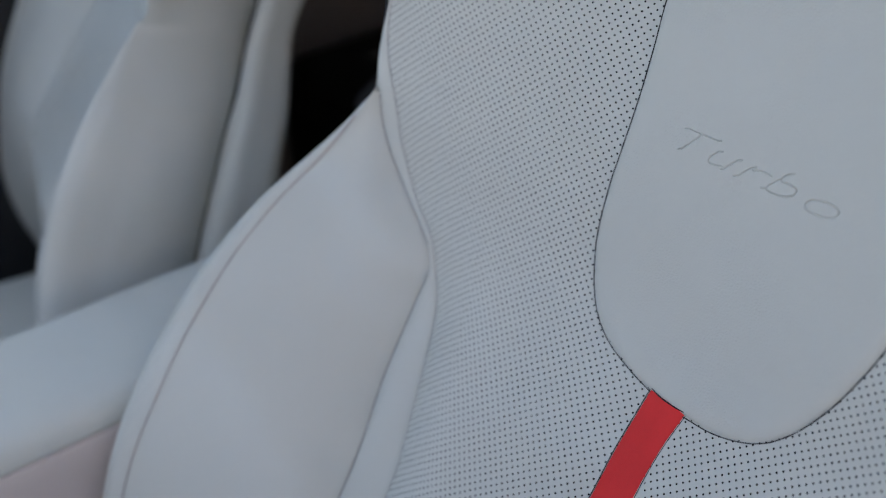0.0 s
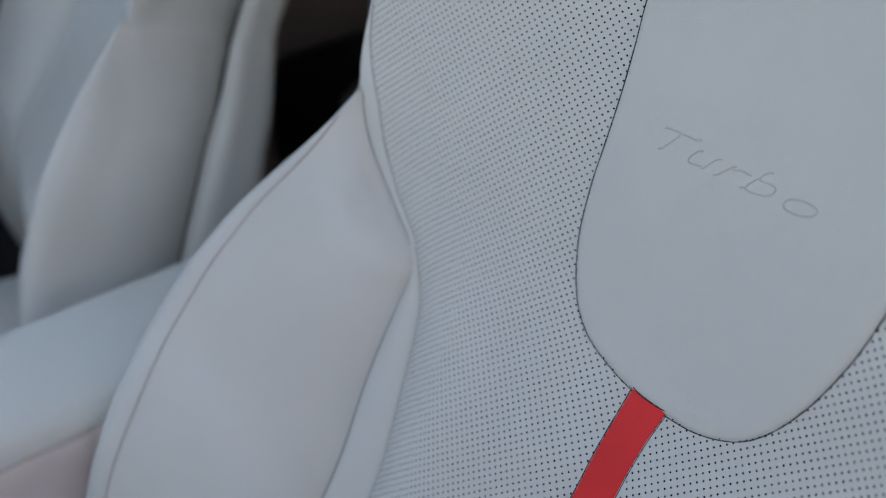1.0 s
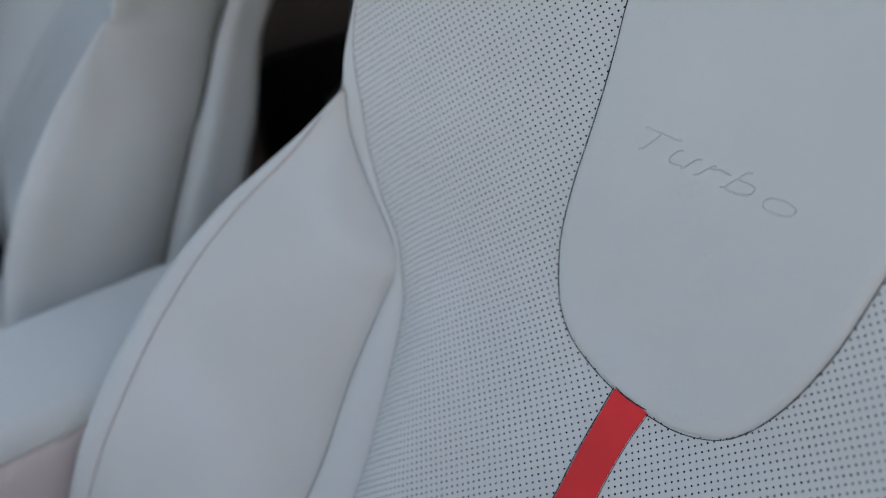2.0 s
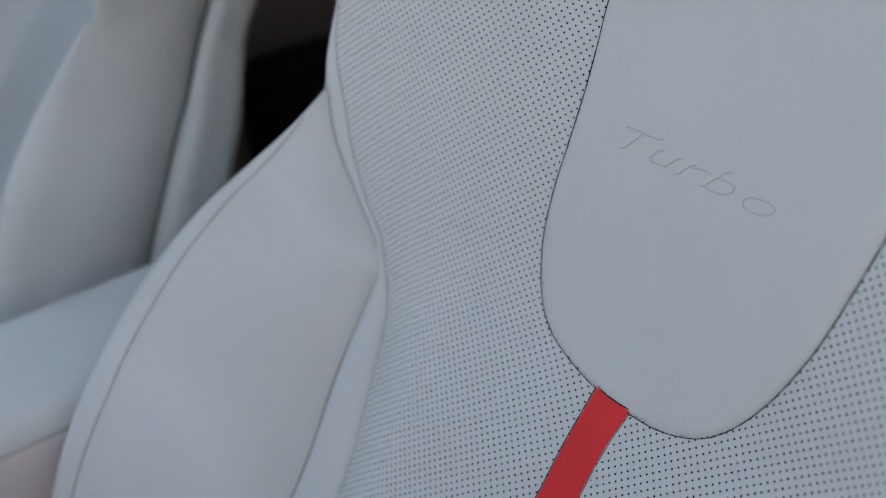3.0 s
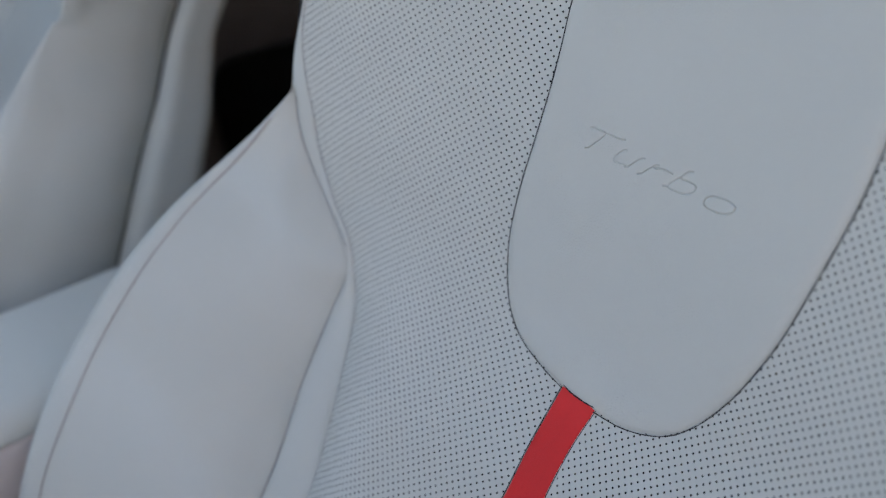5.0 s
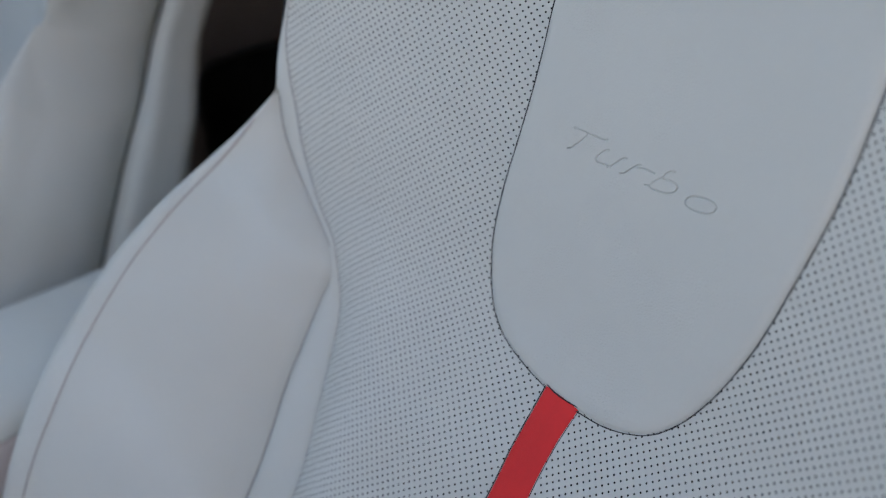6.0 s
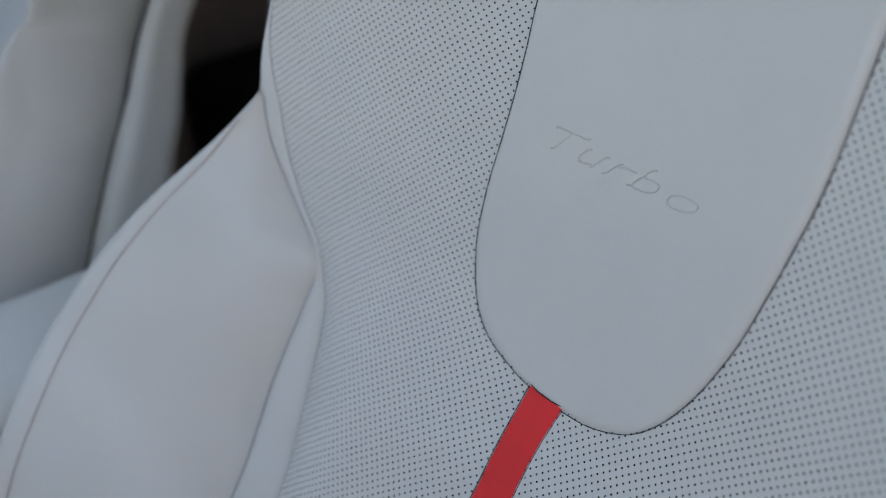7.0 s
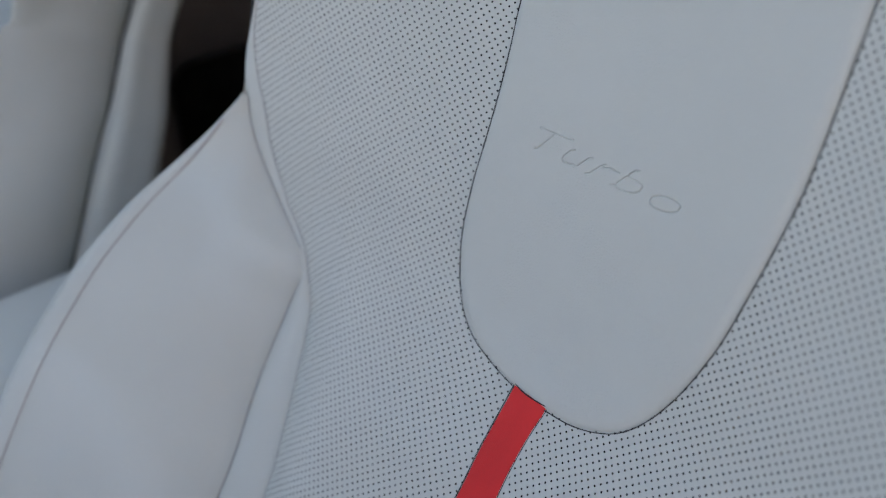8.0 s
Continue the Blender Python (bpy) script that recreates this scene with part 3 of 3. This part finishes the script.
# unseen ground; its tone sets how much sunlight bounces up into the cabin
slab("ground", (-60, -60, -0.45), (60, 60, -0.32), ASPHALT, "unseen paved ground toned for its bounce into the car", "ground", 0.001)
slab("floor", (-1.20, -1.25, -0.04), (0.40, 1.35, 0.02), CARPET, "black carpeted cabin floor", "floor")
slab("wall_right", (-1.30, -1.3, -0.1), (-1.18, 1.4, 0.80), PLASTIC, "black trimmed far door panel", "door panel", 0.03)
slab("wall_rear", (-1.18, 1.32, 0.02), (0.40, 1.40, 1.36), TRIM, "dark brown trim behind the rear bench", "wall", 0.02)
slab("wall_front", (-1.18, -1.30, 0.02), (0.40, -0.98, 0.88), PLASTIC, "black dashboard", "dashboard", 0.06)
# unseen roof: its front edge and pale lining set the light on the seats
slab("ceiling", (-1.26, 0.02, 1.37), (0.46, 1.40, 1.42), PALE_BOUNCE, "unseen ceiling added to shade the cabin, pale to bounce light", "ceiling", 0.02)
slab("roof", (-1.28, 0.01, 1.424), (0.48, 1.42, 1.45), PAINT, "grey painted skin over the added ceiling", "roof", 0.012)
slab("door_card_rear", (-1.19, 0.14, 0.02), (-1.165, 1.32, 0.80), TRIM, "dark brown trimmed rear door card", "door panel", 0.01)
slab("pillar_right", (-1.20, 0.12, 0.80), (-1.06, 0.30, 1.37), TRIM, "dark brown trimmed pillar", "pillar", 0.03)
slab("wall_left", (0.40, 0.32, -0.1), (0.50, 1.4, 1.37), PLASTIC, "dark body side behind the open door", "wall", 0.03)

# unseen door, raised and half closed to block low light from outside
door = slab("blocker_door", (0.0, -0.04, 0.0), (1.10, 0.04, 0.88), PLASTIC, "unseen black front door, part open to block low light", "car door", 0.03)
door.matrix_world = pose(0.47, -1.05, 0.02, 0, 0, 50)
# unseen screen and posts, reaching far back so more sky lights the seats
screen = slab("windscreen", (-1.18, -1.30, -0.003), (0.38, 0.0, 0.003), GLASS, "unseen raked windscreen stretched back for more skylight", "windscreen", 0.001)
screen.matrix_world = pose(0, 0.02, 1.39, 23, 0, 0)
for x in (-1.20, 0.40):
    post = slab("pillar_front", (-0.04, -1.30, -0.03), (0.04, 0.0, 0.03), TRIM, "dark trimmed windscreen pillar", "pillar", 0.02)
    post.matrix_world = pose(x, 0.02, 1.39, 23, 0, 0)
# unseen wall, turned to the sun and coloured to bounce warm light in
wall = slab("bounce_wall", (0.0, -5.0, -0.32), (0.2, 5.0, 2.4), WARM_BOUNCE, "unseen sandy wall added to bounce warm light through the door", "wall", 0.02)
wall.matrix_world = pose(2.6, -1.4, 0, 0, 0, -35)
slab("sill", (0.34, -1.3, -0.1), (0.398, 0.40, 0.10), PAINT, "grey painted door sill", "sill", 0.03)

# unseen panes: the front one lets skylight in, the rear one stops sun
slab("window_front_right", (-1.245, -1.0, 0.80), (-1.239, 0.12, 1.37), GLASS, "unseen far front window, clear to let skylight in", "window", 0.001)
slab("window_rear_right", (-1.245, 0.13, 0.80), (-1.239, 1.2, 1.37), TINTED, "unseen far rear window, tinted near-opaque to keep sun out", "window", 0.001)
screen.visible_shadow = False

# rear bench
bench = new("rear_bench")
bench.location = (-0.40, 0.8, 0.02)
tagged(bench, "black leather rear bench behind the front seats", "rear seat")
part("cushion", block("cushion", (-0.76, -0.55, 0.10), (0.74, 0.30, 0.425), 0.05, 5, 0.015), BLACK, bench)
part("backrest", block("backrest", (-0.76, 0.28, 0.30), (0.74, 0.46, 0.86), 0.06, 5, 0.02), BLACK, bench)
part("base", block("base", (-0.72, -0.42, 0.0), (0.70, 0.45, 0.12), 0.02), PLASTIC, bench)

# buckle-shaped block added to stand in for a dim bluish spot on the bench
buckle = new("bench_spot")
buckle.location = (-0.860, 0.303, 0.446)
buckle.rotation_euler = (0, 0, radians(35))
tagged(buckle, "blue-grey block added for a dim bluish spot on the bench", "buckle")
part("housing", block("housing", (-0.030, -0.045, 0.0), (0.030, 0.045, 0.040), 0.014), SPOT_GREY, buckle)
part("strap", block("strap", (-0.018, 0.044, 0.006), (0.018, 0.17, 0.010), 0.001), BLACK, buckle)

# centre console with padded armrest
console = new("centre_console")
console.location = (-0.3865, -0.30, 0.02)
tagged(console, "centre console with padded pale leather armrest between the seats", "console")
def console_rows(prof, y0, y1, r):
    """Sections along the console: its ends are drawn in over the length r."""
    rows = []
    for y, k in [(y0, 0.0), (y0, 0.6), (y0 + 0.08 * r, 0.8), (y0 + 0.3 * r, 0.94), (y0 + r, 1.0)] + [(y0 + r + (y1 - y0 - 2 * r) * i / 10, 1.0) for i in range(1, 11)] + [(y1 - 0.3 * r, 0.94), (y1 - 0.08 * r, 0.8), (y1, 0.6), (y1, 0.0)]:
        mid = sum(z for _, z in prof) / len(prof)
        rows.append([Vector((x * k, y, mid + (z - mid) * k)) for x, z in prof])
    return rows


half = [(0.0, 0.5945), (0.020, 0.5944), (0.036, 0.5940), (0.048, 0.5931), (0.0565, 0.5910), (0.0625, 0.5875), (0.0665, 0.5825), (0.0688, 0.577), (0.0698, 0.5715), (0.0694, 0.5690), (0.066, 0.5685)]
lid = half + [(-x, z) for x, z in half[::-1][:-1]]
part("armrest", fix(grid("armrest", console_rows(lid, -0.36, 0.27, 0.05), close=True)), LEATHER, console, "padded pale leather armrest lid")
half = [(0.0, 0.5682), (0.066, 0.5681), (0.0690, 0.5672), (0.0703, 0.564), (0.0708, 0.555), (0.0710, 0.49), (0.0712, 0.40), (0.073, 0.20), (0.075, 0.004), (0.0, 0.0)]
side = half + [(-x, z) for x, z in half[::-1][1:-1]]
# the warm reflected light on the console's side is put into its colour
part("body", fix(grid("body", console_rows(side, -0.70, 0.262, 0.03), close=True)), WARM_TINT, console, "console side with warm reflected light in its colour")

# the two front seats
near_seat = make_seat(NEAR_CREST, {-1: DEEP, 1: DEEP}, NEAR_STITCH, (0.075, 0.070, 0.060, 0.045), 0.0, True, {-1: 0.352, 1: 0.352}, SIDE_NEAR, BOTTOM)
far_seat = make_seat(CREST_U, {-1: LOBE, 1: SLIM}, STITCH_U, (0.080, 0.072, 0.057, 0.043), 0.034, False, {-1: 0.24, 1: 0.352}, SIDE_FAR, -0.50)
far_seat.matrix_basis = Matrix.Translation((-0.82, -0.0175, -0.034)) @ Matrix.Rotation(radians(-10), 4, "Z") @ Matrix.Translation(BASE)
tagged(far_seat, "pale grey leather seat beyond the centre console")
